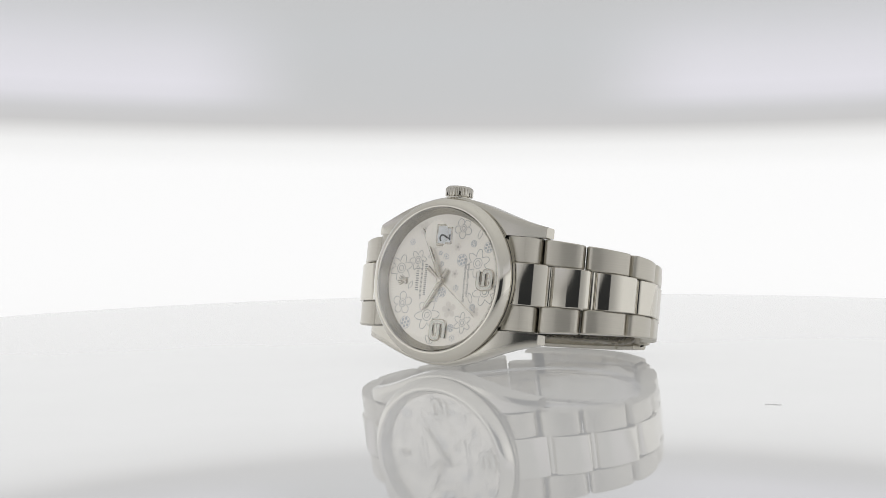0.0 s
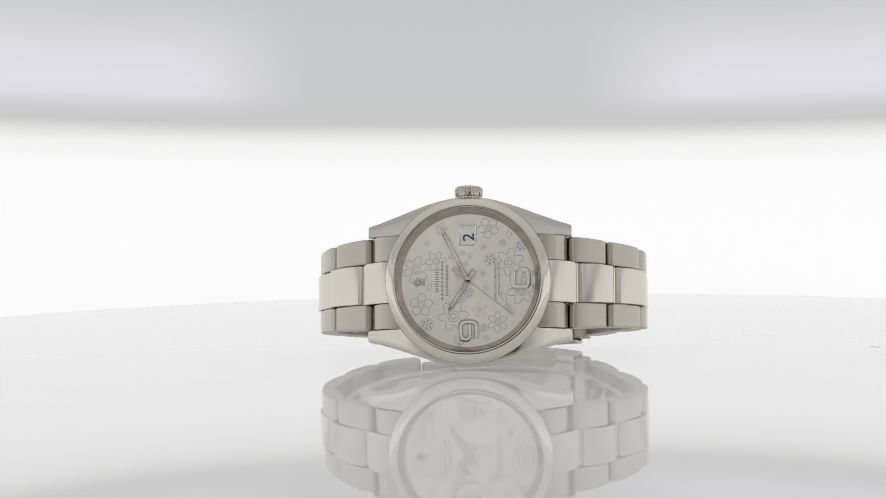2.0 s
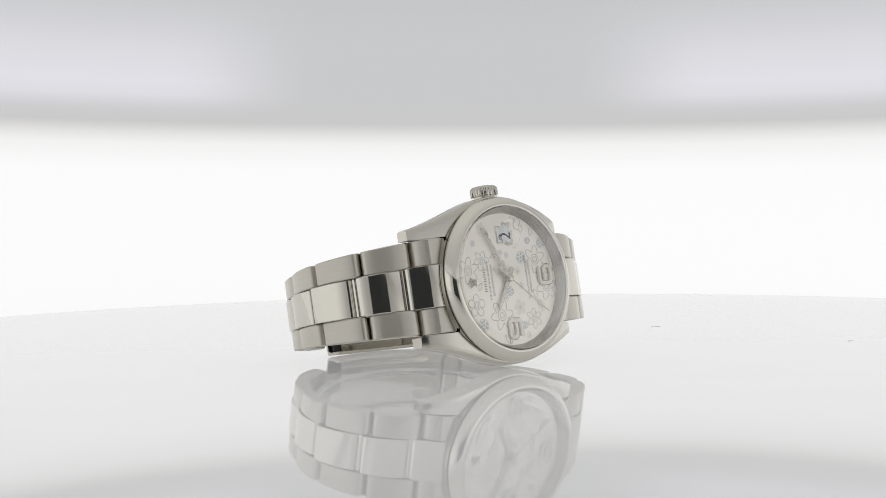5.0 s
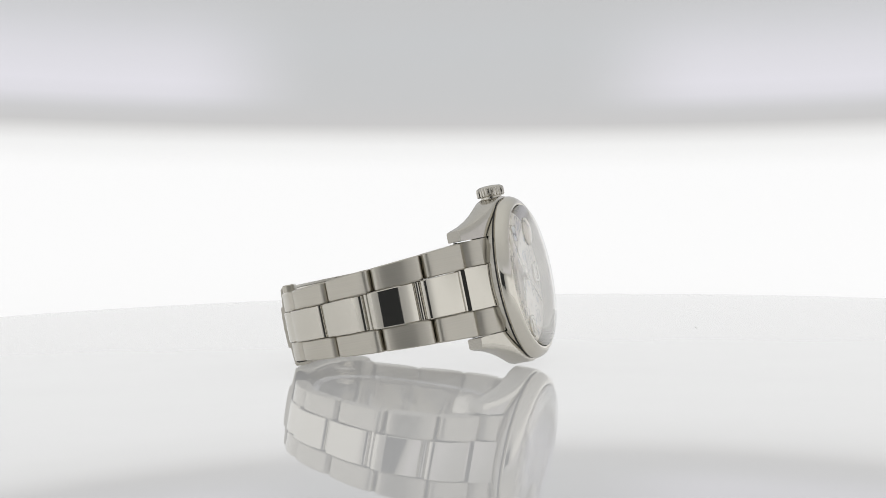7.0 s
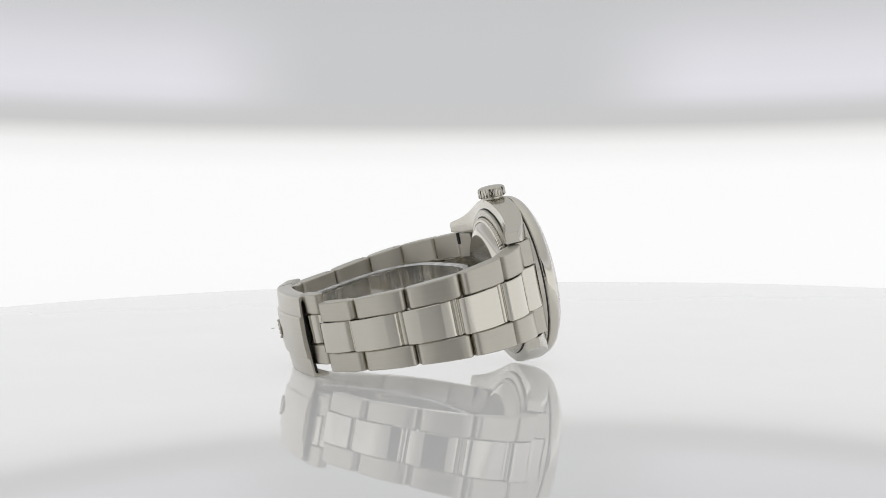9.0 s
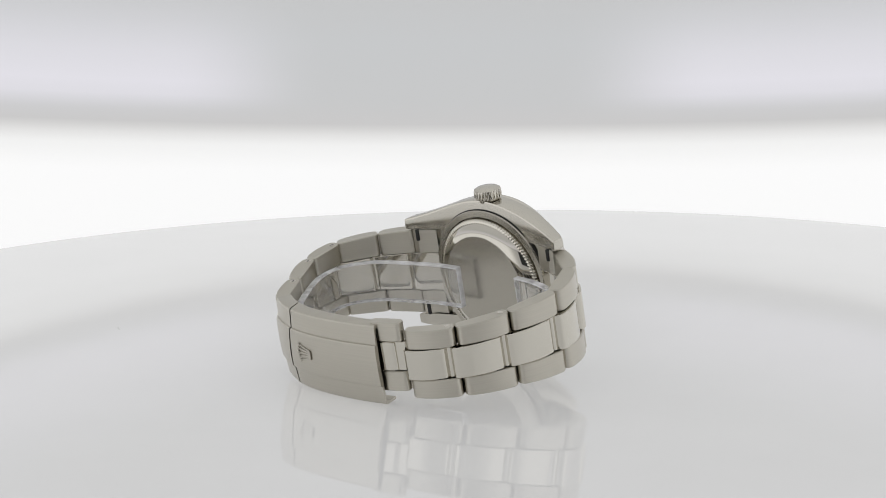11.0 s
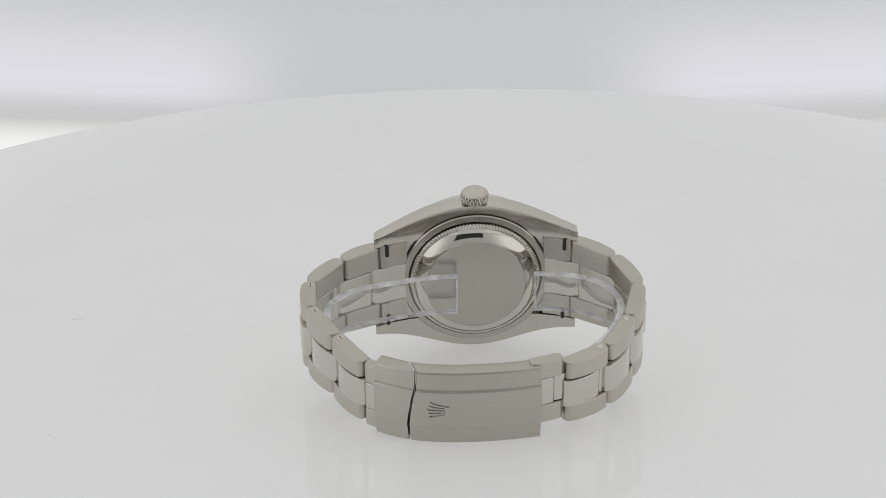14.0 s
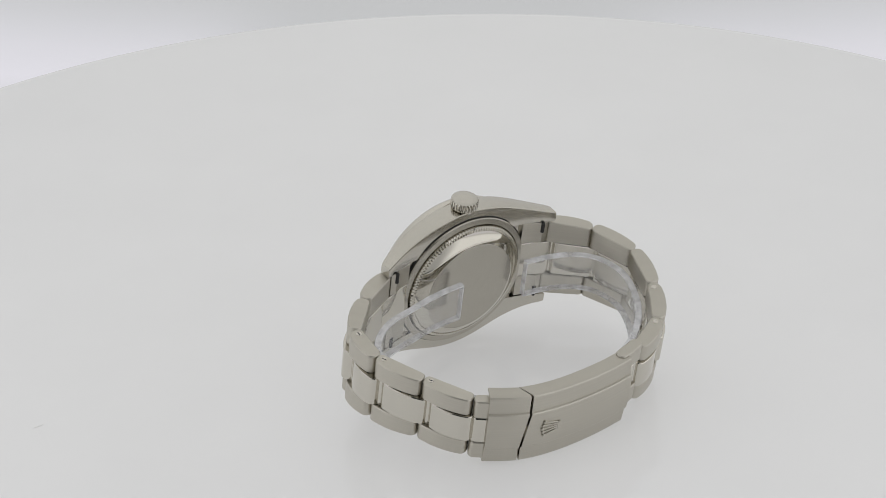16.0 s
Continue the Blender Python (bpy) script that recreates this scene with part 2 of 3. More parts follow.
def build_turntable():
    table = tagged(new("turntable"), "round glossy white acrylic turntable plate on a spindle", "turntable")
    bm = bmesh.new()
    rings = [[bm.verts.new((r * math.cos(2 * math.pi * i / 240), r * math.sin(2 * math.pi * i / 240), z)) for i in range(240)]
             for r, z in ((194.4, -0.25), (195.2, -0.4), (195.8, -0.9), (196.0, -1.6), (196.0, -5), (195.2, -6))]
    for a, b in zip(rings, rings[1:]):
        ring_faces(bm, a, b)
    bm.faces.new(rings[0])
    bm.faces.new(rings[-1])
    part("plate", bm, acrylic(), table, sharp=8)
    bm = bmesh.new()
    rings = [[bm.verts.new((r * math.cos(2 * math.pi * i / 64), r * math.sin(2 * math.pi * i / 64), z)) for i in range(64)]
             for r, z in ((45, -6.5), (45, -30), (30, -34), (30, -240))]
    for a, b in zip(rings, rings[1:]):
        ring_faces(bm, a, b)
    bm.faces.new(rings[0])
    bm.faces.new(rings[-1])
    part("spindle", bm, plain("grey_plastic", (0.35, 0.35, 0.36), 0.5), table)
    lint = plain("grey_lint", (0.72, 0.72, 0.71), 0.8)
    for x, y, turn, size in ((87.6, -32.3, 25, 1.5), (87.5, 27.5, -20, 1.2)):
        bm = bmesh.new()
        c, s = math.cos(radians(turn)), math.sin(radians(turn))
        rings = []
        for k in range(9):
            u = (k - 4) / 4 * size
            v = 0.22 * size * math.sin(k * 0.7)
            px, py = x + u * c - v * s, y + u * s + v * c
            w = 0.05 * (1.2 - abs(k - 4) / 5)
            rings.append([bm.verts.new((px - s * w, py + c * w, -0.24)), bm.verts.new((px + s * w, py - c * w, -0.24)), bm.verts.new((px, py, -0.16))])
        for a, b in zip(rings, rings[1:]):
            ring_faces(bm, a, b)
        part("lint", bm, lint, table, "thin grey lint fibre")
    for x, y, size in ((66.5, 5.0, 0.08), (63, 22, 0.05), (80, -12, 0.05)):
        bm = bmesh.new()
        bmesh.ops.create_icosphere(bm, subdivisions=1, radius=size, matrix=Matrix.Translation((x, y, size * 0.6 - 0.25)))
        part("dust_speck", bm, lint, table, "grey speck of dust")
    return table


def build_ground():
    bm = bmesh.new()
    q = [bm.verts.new((x, y, -240)) for x, y in ((-3000, -3000), (3000, -3000), (3000, 3000), (-3000, 3000))]
    bm.faces.new(q)
    n = Nodes("grey_laminate")
    n.base((0.25, 0.25, 0.26), 0.5)
    n.link(n.ramp(n.noise(n.coords((12, 12, 12)), 1.0), [(0.3, (0.22, 0.22, 0.23)), (0.7, (0.28, 0.28, 0.29))]), n.bsdf.inputs["Base Color"])
    tagged(part("ground", bm, n.mat), "plain grey laminate worktop under the dome", "worktop", kind="structure")


# ---- the watch: x towards six, y away from the dial, z towards the crown; dial plane at y = 0 ----
LEAN = 10.87
HUB = Vector((-0.00054, -0.01085, 0.01842))


def outline_z(x):
    """Half height of the case side over x."""
    a = abs(x)
    knots = ((0, 18.0), (3.5, 17.6), (7.2, 16.7), (10, 15.75), (14.1, 14.25), (18, 13.0), (22, 12.0))
    return float(np.mean([np.interp(a + d, *zip(*knots)) if a + d > 0 else np.interp(-a - d, *zip(*knots)) for d in (-3, -2, -1, 0, 1, 2, 3)]))


def build_case(watch):
    bm = bmesh.new()
    # drum
    rings = lathe(bm, [(17.15, 0.5), (17.15, 5.25)], 96)
    disc_cap(bm, rings[0])
    disc_cap(bm, rings[1])
    # two flanks ending in lugs
    for s in (1, -1):
        stations = []
        for i in range(49):
            x = -21.5 + 43.0 * i / 48
            a = abs(x)
            k = max(0, a - 8) / 13.7
            yf = 0.75 + 4.6 * k ** 1.9
            yb = 5.45 + 3.1 * k ** 2.2
            zo = outline_z(x)
            zi = 9.95
            c = 0.45
            prof = [(yf, zi), (yf + 0.05, zo - 1.5), (yf + 0.12, zo - c), (yf + c * 0.6, zo - 0.1), (yf + c + 0.1, zo), (yb - c, zo), (yb - 0.12, zo - 0.12), (yb, zo - c), (yb, zi)]
            shrink = {0: 0.1, 48: 0.1}.get(i, 0)
            ring = []
            for y, z in prof:
                ym, zm = (yf + yb) / 2, (zo + zi) / 2
                ring.append(bm.verts.new((x, y + (ym - y) * shrink, s * (z + (zm - z) * shrink))))
            stations.append(ring)
        for p, q in zip(stations, stations[1:]):
            ring_faces(bm, p, q)
        bm.faces.new(stations[0])
        bm.faces.new(stations[-1])
    part("case_body", bm, M_BRUSH_SIDE, watch, "satin steel mid case with four lugs", sharp=40)

    bm = bmesh.new()
    lathe(bm, [(17.0, 0.75), (17.25, 0.6), (17.4, 0.3), (17.42, 0.0), (17.3, -0.5), (17.05, -1.0), (16.7, -1.5), (16.25, -1.9), (15.75, -2.15), (15.4, -2.2), (15.2, -2.1), (15.12, -1.8), (15.1, -0.6), (16.5, 0.2)], 160, close=True)
    part("bezel", bm, M_BEZEL, watch, "smooth polished domed steel bezel")
    # seam between bezel and case
    bm = bmesh.new()
    lathe(bm, [(17.22, 0.5), (17.22, 0.95), (16.5, 0.95), (16.5, 0.5)], 96, close=True)
    part("seam", bm, M_DARK, watch, "dark seam under the bezel")
    bm = bmesh.new()
    lathe(bm, [(15.08, -1.9), (14.95, -1.7), (14.0, -0.15), (13.9, 0.05), (15.05, 0.1)], 160, close=True)
    rehaut = part("inner_flange", bm, M_BRUSH_BACK, watch, "engraved polished inner ring")
    tick = None
    for i in range(60):
        a = 2 * math.pi * i / 60
        at = Matrix.Rotation(-a, 4, "Y") @ Matrix.Translation(Vector((14.42, -0.86, 0)) * MM) @ pose(0, 0, 0, 0, 0, 58)
        if tick is None:
            bm = bmesh.new()
            slab(bm, rounded(-0.22, 0.22, -0.02, 0.02, 0.015, 1), -0.07, 0.07, 0.01)
            tick = part("engraved_mark", bm, plain("engraving_grey", (0.52, 0.50, 0.45), 0.35, 1.0), rehaut)
            tick.matrix_basis = at
        else:
            twin(tick, at)
    # crystal with magnifier
    bm = bmesh.new()
    rings = lathe(bm, [(15.06, -1.5), (15.06, -2.55), (14.6, -2.85), (10, -2.87), (5, -2.88), (0.3, -2.88)], 128)
    disc_cap(bm, rings[-1])
    crystal = part("crystal", bm, M_CRYSTAL, watch, "clear flat sapphire crystal with bevelled rim")
    crystal.visible_shadow = False
    bm = bmesh.new()
    rings = lathe(bm, [(2.95, -2.89), (2.98, -3.02), (2.8, -3.13), (2.4, -3.29), (1.9, -3.44), (1.3, -3.56), (0.7, -3.63), (0.2, -3.65)], 64, cx=-0.3, cz=9.3)
    disc_cap(bm, rings[-1])
    lens = part("magnifier_lens", bm, M_LENS, crystal, "round magnifying lens over the date", sharp=50)
    lens.visible_shadow = False

    # crown
    bm = bmesh.new()
    prof = [(2.2, 17.2), (2.2, 17.95), (2.75, 18.0), (2.95, 18.2), (2.95, 19.55), (2.8, 19.9), (2.3, 20.2), (1.2, 20.38), (0.2, 20.42)]
    rings = []
    for k, (r, z) in enumerate(prof):
        ring = []
        for i in range(144):
            a = 2 * math.pi * i / 144
            rr = r * (1 - (0.075 if 3 <= k <= 4 else 0.04 if k in (2, 5) else 0) * (1 if i % 6 in (2, 3, 4) else 0))
            ring.append(bm.verts.new((rr * math.cos(a), 3.3 + rr * math.sin(a), z)))
        rings.append(ring)
    for p, q in zip(rings, rings[1:]):
        ring_faces(bm, p, q)
    disc_cap(bm, rings[-1])
    disc_cap(bm, rings[0])
    crown = part("crown", bm, M_BRUSH_SIDE, watch, "fluted steel winding crown")
    bm = bmesh.new()
    for k in range(5):
        a = radians(-40 + 20 * k)
        slab(bm, rounded(-0.09, 0.09, 0.2, 1.1, 0.08, 2), 0, 0.08, 0.02,
             lambda p, a=a: (p[0] * math.cos(a) + p[1] * math.sin(a), 3.0 + p[1] * math.cos(a) - p[0] * math.sin(a), 20.32 + p[2]))
    part("emblem", bm, M_POLISH, crown, "small raised emblem")

    # case back
    bm = bmesh.new()
    lathe(bm, [(15.7, 5.2), (15.7, 5.85), (15.5, 6.05), (14.3, 6.15), (14.1, 5.6)], 128, close=True)
    part("back_rim", bm, M_BRUSH_BACK, watch, "flat steel rim around the case back")
    bm = bmesh.new()
    lathe(bm, [(15.88, 5.2), (15.88, 5.57), (15.66, 5.57), (15.66, 5.2)], 128, close=True)
    part("back_seam", bm, M_DARK, watch, "dark seam around the case back")
    bm = bmesh.new()
    lathe(bm, [(14.05, 5.6), (14.0, 6.5), (13.75, 6.8), (13.25, 6.95), (13.1, 6.6)], 360, wave=lambda i, r, k: r * (1 - (0.018 if k in (1, 2, 3) and i % 3 == 0 else 0)))
    back = part("fluted_ring", bm, M_POLISH, watch, "finely fluted steel ring of the case back", sharp=20)
    bm = bmesh.new()
    rings = lathe(bm, [(13.25, 6.7), (13.0, 6.95), (12.3, 7.55), (11.5, 8.05), (10.8, 8.32), (10.7, 8.35)], 128)
    part("back_dome", bm, M_POLISH, back, "polished sloping part of the case back")
    bm = bmesh.new()
    rings = lathe(bm, [(10.72, 8.3), (10.6, 8.42), (6, 8.44), (0.3, 8.45)], 128)
    disc_cap(bm, rings[-1])
    part("back_plate", bm, M_BRUSH_BACK, back, "satin steel centre of the case back")


def flower_points(kind, x, z, r, turn=0.0):
    pts = []
    if kind == "star":
        for i in range(48):
            a = 2 * math.pi * i / 48
            f = abs(math.cos(3 * a)) ** 0.8
            rr = r * (0.50 + 0.50 * f ** 1.6)
            pts.append((x + rr * math.cos(a + turn), -0.02, z + rr * math.sin(a + turn)))
    else:
        for i in range(60):
            a = 2 * math.pi * i / 60
            rr = r * (0.42 + 0.58 * abs(math.sin(2.5 * a)) ** 0.55)
            pts.append((x + rr * math.cos(a + turn), -0.02, z + rr * math.sin(a + turn)))
    return pts


def circle_points(x, z, r, n=20):
    return [(x + r * math.cos(2 * math.pi * i / n), -0.02, z + r * math.sin(2 * math.pi * i / n)) for i in range(n)]


def flat_shape(bm, pts, thick=0.03):
    top = [bm.verts.new((p[0], -thick, p[2])) for p in pts]
    low = [bm.verts.new((p[0], 0.01, p[2])) for p in pts]
    bm.faces.new(top)
    ring_faces(bm, top, low)


def words(name, text, size, x, z, parent, material, depth=0.03, bevel=0.0, y=-0.02, wide=1.0, label=""):
    """Lettering on the dial that reads from nine to three, its top towards twelve."""
    cu = bpy.data.curves.new(name, "FONT")
    cu.body, cu.size, cu.align_x, cu.align_y = text, size, "CENTER", "CENTER"
    cu.extrude, cu.bevel_depth, cu.resolution_u, cu.bevel_resolution = depth, bevel, 3, 1
    tmp = bpy.data.objects.new(name, cu)
    me = bpy.data.meshes.new_from_object(tmp)
    bpy.data.objects.remove(tmp)
    me.transform(Matrix(((0, -1, 0, 0), (0, 0, -1, 0), (wide, 0, 0, 0), (0, 0, 0, 1))))
    lo = [min(v.co[i] for v in me.vertices) for i in range(3)]
    hi = [max(v.co[i] for v in me.vertices) for i in range(3)]
    me.transform(Matrix.Scale(MM, 4) @ Matrix.Translation((x - (lo[0] + hi[0]) / 2, y, z - (lo[2] + hi[2]) / 2)))
    me.materials.clear()
    me.materials.append(material)
    ob = new(name, me)
    ob.parent = parent
    return tagged(ob, label)


def bars(parent, x, length, height, n):
    """A line of lettering as plain bars, running along z at x."""
    step = length / n
    bm = bmesh.new()
    for u in (-0.24, 0.24):
        slab(bm, rounded(-height / 2, height / 2, step * (u - 0.09), step * (u + 0.09), 0.02, 1), 0, 0.03, 0.005, lambda p: (p[0], -p[2], p[1]))
    first = part("lettering_bar", bm, M_INK, parent)
    for i in range(n):
        at = Matrix.Translation(Vector((x, 0, -length / 2 + step * (i + 0.5))) * MM)
        if i == 0:
            first.matrix_basis = at
        else:
            twin(first, at)


def stroke(bm, path, low, top, y0, y1, put):
    """A raised stroke along a path in the dial's plane."""
    rings = []
    for i, q in enumerate(path):
        d = (path[min(i + 1, len(path) - 1)] - path[max(i - 1, 0)]).normalized()
        n = Vector((-d.y, d.x))
        rings.append([bm.verts.new(put(q.x + n.x * w, q.y + n.y * w, y)) for w, y in ((-low, y0), (-low, y0 + (y1 - y0) * 0.7), (-top, y1), (top, y1), (low, y0 + (y1 - y0) * 0.7), (low, y0))])
    for a, b in zip(rings, rings[1:]):
        ring_faces(bm, a, b)
    bm.faces.new(rings[0])
    bm.faces.new(rings[-1][::-1])


def build_dial(watch):
    bm = bmesh.new()
    rings = lathe(bm, [(14.3, 0.4), (14.3, 0.0), (9, 0.0), (4, 0.0), (0.3, 0.0)], 128)
    disc_cap(bm, rings[-1])
    dial = part("dial", bm, dial_paint(), watch, "silver dial with a printed flower pattern")

    big = [("star", -10.9, 2.3, 2.9, 0.3), ("star", -6.7, 4.1, 2.2, 0.1), ("star", 8.7, 3.7, 3.0, 0.35), ("star", -3.1, -7.5, 3.2, 0.1), ("star", 6.1, -8.8, 2.2, 0.5), ("star", 11.0, -2.2, 3.0, 0.2),
           ("petal", 4.3, 11.0, 2.2, 0.2), ("petal", -9.8, -5.1, 2.4, 0.9)]
    for kind, x, z, r, turn in big:
        bm = bmesh.new()
        pts = [p for p in flower_points(kind, x, z, r, turn)]
        pts = [p if math.hypot(p[0], p[2]) < 13.7 else (p[0] * 13.7 / math.hypot(p[0], p[2]), p[1], p[2] * 13.7 / math.hypot(p[0], p[2])) for p in pts]
        tube(bm, pts, 0.065, 5, flat=0.6)
        tube(bm, circle_points(x, z, r * 0.36), 0.065, 5, flat=0.6)
        tube(bm, circle_points(x, z, r * 0.19), 0.07, 5, flat=0.6)
        part("flower_outline", bm, M_OUTLINE, dial)
    for x, z, r in ((-5.5, 10.8, 1.5), (2.4, -6.2, 1.8), (3.3, 7.0, 0.9), (3.1, 1.4, 0.9), (-2.1, 1.3, 0.9), (8.9, -6.4, 1.2)):
        bm = bmesh.new()
        flat_shape(bm, flower_points("petal", x, z, r, x))
        part("faint_flower", bm, M_FAINT, dial)
        bm = bmesh.new()
        flat_shape(bm, circle_points(x, z, 0.27, 12), 0.05)
        part("flower_centre", bm, M_CENTRE, dial)
    for x, z, r in ((4.7, 4.3, 1.25), (11.1, 7.1, 1.1), (7.3, 7.8, 0.7), (-8.6, -9.2, 1.3), (3.2, -10.0, 0.75), (0.2, -2.6, 1.0), (8.3, -5.5, 0.65)):
        bm = bmesh.new()
        tube(bm, circle_points(x, z, r), 0.06, 5)
        flat_shape(bm, circle_points(x, z, r * 0.22, 10))
        for k in range(6):
            a = 2 * math.pi * k / 6 + 0.3
            flat_shape(bm, circle_points(x + r * 0.62 * math.cos(a), z + r * 0.62 * math.sin(a), r * 0.24, 8))
        part("flower_badge", bm, M_PATTERN, dial)
    for x, z, r in ((-8.5, 7.9, 0.7), (0.5, 5.0, 0.7), (-0.5, 3.4, 0.6), (-1.0, 5.7, 0.5), (3.8, -12.1, 0.7), (3.7, -1.6, 0.7), (-1.2, -4.0, 0.7)):
        bm = bmesh.new()
        tube(bm, flower_points("star", x, z, r, x)[::2], 0.05, 5)
        flat_shape(bm, circle_points(x, z, r * 0.25, 8))
        part("small_flower", bm, M_PATTERN, dial)
    for x, z, a, r in ((8.7, 9.8, 70, 1.1), (-3.3, 5.0, 20, 0.8), (-8.1, -1.2, 60, 0.9), (-2.4, -12.6, 120, 1.0), (7.5, -3.6, 110, 1.1), (-1.4, -12.9, 60, 0.8)):
        bm = bmesh.new()
        c, s = math.cos(radians(a)), math.sin(radians(a))
        pts = []
        for i in range(20):
            w = 2 * math.pi * i / 20
            u, v = r * math.cos(w), r * 0.42 * math.sin(w) * abs(math.sin(w)) ** 0.3
            pts.append((x + u * c - v * s, -0.02, z + u * s + v * c))
        tube(bm, pts, 0.055, 5)
        part("leaf_outline", bm, M_OUTLINE, dial)

    # lettering
    bars(dial, -6.5, 5.0, 0.72, 5)
    bars(dial, -5.4, 8.3, 0.46, 15)
    bars(dial, -4.4, 6.8, 0.6, 8)
    words("lettering", "SUPERLATIVE CHRONOMETER", 0.68, 5.7, 0.1, dial, M_INK, 0.01)
    words("lettering", "OFFICIALLY CERTIFIED", 0.68, 6.5, 0.1, dial, M_INK, 0.01)
    words("lettering", "SWISS", 0.42, 13.55, -1.3, dial, M_INK, 0.01)
    words("lettering", "MADE", 0.42, 13.55, 1.3, dial, M_INK, 0.01)
    # applied numerals and emblem
    path = strip_path([(1.55, 1.45), (0.4, 1.5), (-0.8, 1.5), (-1.45, 1.25), (-1.65, 0.6), (-1.65, -0.6), (-1.45, -1.25), (-0.8, -1.5), (0.8, -1.5), (1.45, -1.25), (1.65, -0.65), (1.55, -0.05), (0.9, 0.2), (-0.4, 0.22), (-1.2, 0.22)], 4)
    for flip, x, z in ((1, 10.9, 0.3), (-1, 0.1, -10.55)):
        def put(u, v, y, flip=flip, x=x, z=z):
            return (x - flip * v * 1.08, y, z + flip * u * 1.08)
        bm = bmesh.new()
        stroke(bm, path, 0.52, 0.36, 0.0, -0.4, put)
        numeral = part("numeral", bm, M_HAND, dial, "applied polished numeral", sharp=20)
        bm = bmesh.new()
        stroke(bm, path, 0.27, 0.25, -0.3, -0.43, put)
        part("inlay", bm, M_LUME, numeral, "pale inlay of the numeral", sharp=20)
    bm = bmesh.new()
    for k in range(5):
        a = radians(-30 + 15 * k)
        slab(bm, rounded(-0.1, 0.1, 0.2, 2.25 - 0.12 * abs(k - 2), 0.08, 2), 0, 0.25, 0.05,
             lambda p, a=a: (-9.2 - (p[1] * math.cos(a)), -p[2], -0.35 + p[0] * math.cos(a) + p[1] * math.sin(a)))
    slab(bm, rounded(-0.75, 0.75, -0.15, 0.25, 0.18, 3), 0, 0.28, 0.05, lambda p: (-9.2 - p[1], -p[2], -0.35 + p[0]))
    part("emblem", bm, M_HAND, dial, "small applied emblem")

    # date window: bevelled frame, white disc, figure
    bm = bmesh.new()
    slab(bm, rounded(-1.3, 1.3, 7.9, 10.95, 0.2, 3), 0, 0.05, 0.01, lambda p: (p[0], -p[2], p[1]))
    date = part("date_disc", bm, M_DATE, dial, "white date disc in its window")
    bm = bmesh.new()
    o, i_ = rounded(-1.6, 1.6, 7.55, 11.25, 0.25, 3), rounded(-1.2, 1.2, 7.95, 10.9, 0.15, 3)
    a = [bm.verts.new((x, -0.02, z)) for x, z in o]
    b = [bm.verts.new((x, -0.16, z)) for x, z in inset2d(o, 0.1)]
    c = [bm.verts.new((x, -0.07, z)) for x, z in i_]
    ring_faces(bm, a, b)
    ring_faces(bm, b, c)
    part("date_frame", bm, M_POLISH, date, "bevelled steel frame")
    words("date_figure", "2", 2.9, 0.1, 9.0, date, M_BLACK, 0.01, 0.0, -0.07, 1.1)

    # hands
    def hand(name, clock, length, wide, tail, tail_wide, y, label, lume=0.0):
        u = Vector((-math.cos(radians(clock)), 0, math.sin(radians(clock))))
        v = Vector((u.z, 0, -u.x))
        bm = bmesh.new()
        shape = [(-tail, -tail_wide), (0, -wide), (length * 0.9, -wide * 0.75), (length, -wide * 0.15), (length, wide * 0.15), (length * 0.9, wide * 0.75), (0, wide), (-tail, tail_wide)]
        low = [bm.verts.new(u * s + v * w + Vector((0, y, 0))) for s, w in shape]
        top = [bm.verts.new(u * s + v * w * 0.55 + Vector((0, y - 0.16, 0))) for s, w in shape]
        ring_faces(bm, low, top)
        bm.faces.new(top)
        bm.faces.new(low)
        h = part(name, bm, M_HAND, watch, label, sharp=15)
        if lume:
            bm = bmesh.new()
            flat = [(length * 0.35, -wide * 0.3), (length * 0.86, -wide * 0.28), (length * 0.86, wide * 0.28), (length * 0.35, wide * 0.3)]
            vs = [bm.verts.new(u * s + v * w + Vector((0, y - 0.175, 0))) for s, w in flat]
            ws = [bm.verts.new(u * s + v * w + Vector((0, y - 0.15, 0))) for s, w in flat]
            bm.faces.new(vs)
            ring_faces(bm, vs, ws)
            part("inlay", bm, M_LUME, h)
        return h
    hand("hour_hand", 302.5, 7.7, 0.5, 2.6, 0.55, -0.5, "baton hour hand in white gold", 1)
    hand("minute_hand", 63.0, 12.2, 0.45, 0.4, 0.45, -0.8, "baton minute hand in white gold", 1)
    sec = hand("second_hand", 218.2, 12.4, 0.12, 0.1, 0.12, -1.1, "thin second hand")
    u = Vector((-math.cos(radians(218.2)), 0, math.sin(radians(218.2))))
    v = Vector((u.z, 0, -u.x))
    bm = bmesh.new()
    low = [bm.verts.new(u * s + v * w + Vector((0, -1.08, 0))) for s, w in ((0, -0.2), (0, 0.2), (-4.0, 0.5), (-4.0, -0.5))]
    top = [bm.verts.new(u * s + v * w * 0.7 + Vector((0, -1.22, 0))) for s, w in ((0, -0.2), (0, 0.2), (-4.0, 0.5), (-4.0, -0.5))]
    ring_faces(bm, low, top)
    bm.faces.new(top)
    bm.faces.new(low)
    part("counterweight", bm, M_HAND, sec, sharp=15)
    bm = bmesh.new()
    rings = lathe(bm, [(0.75, 0.0), (0.75, -1.2), (0.6, -1.35), (0.2, -1.4)], 32)
    disc_cap(bm, rings[-1])
    part("hub", bm, M_HAND, watch, "round hub of the hands")


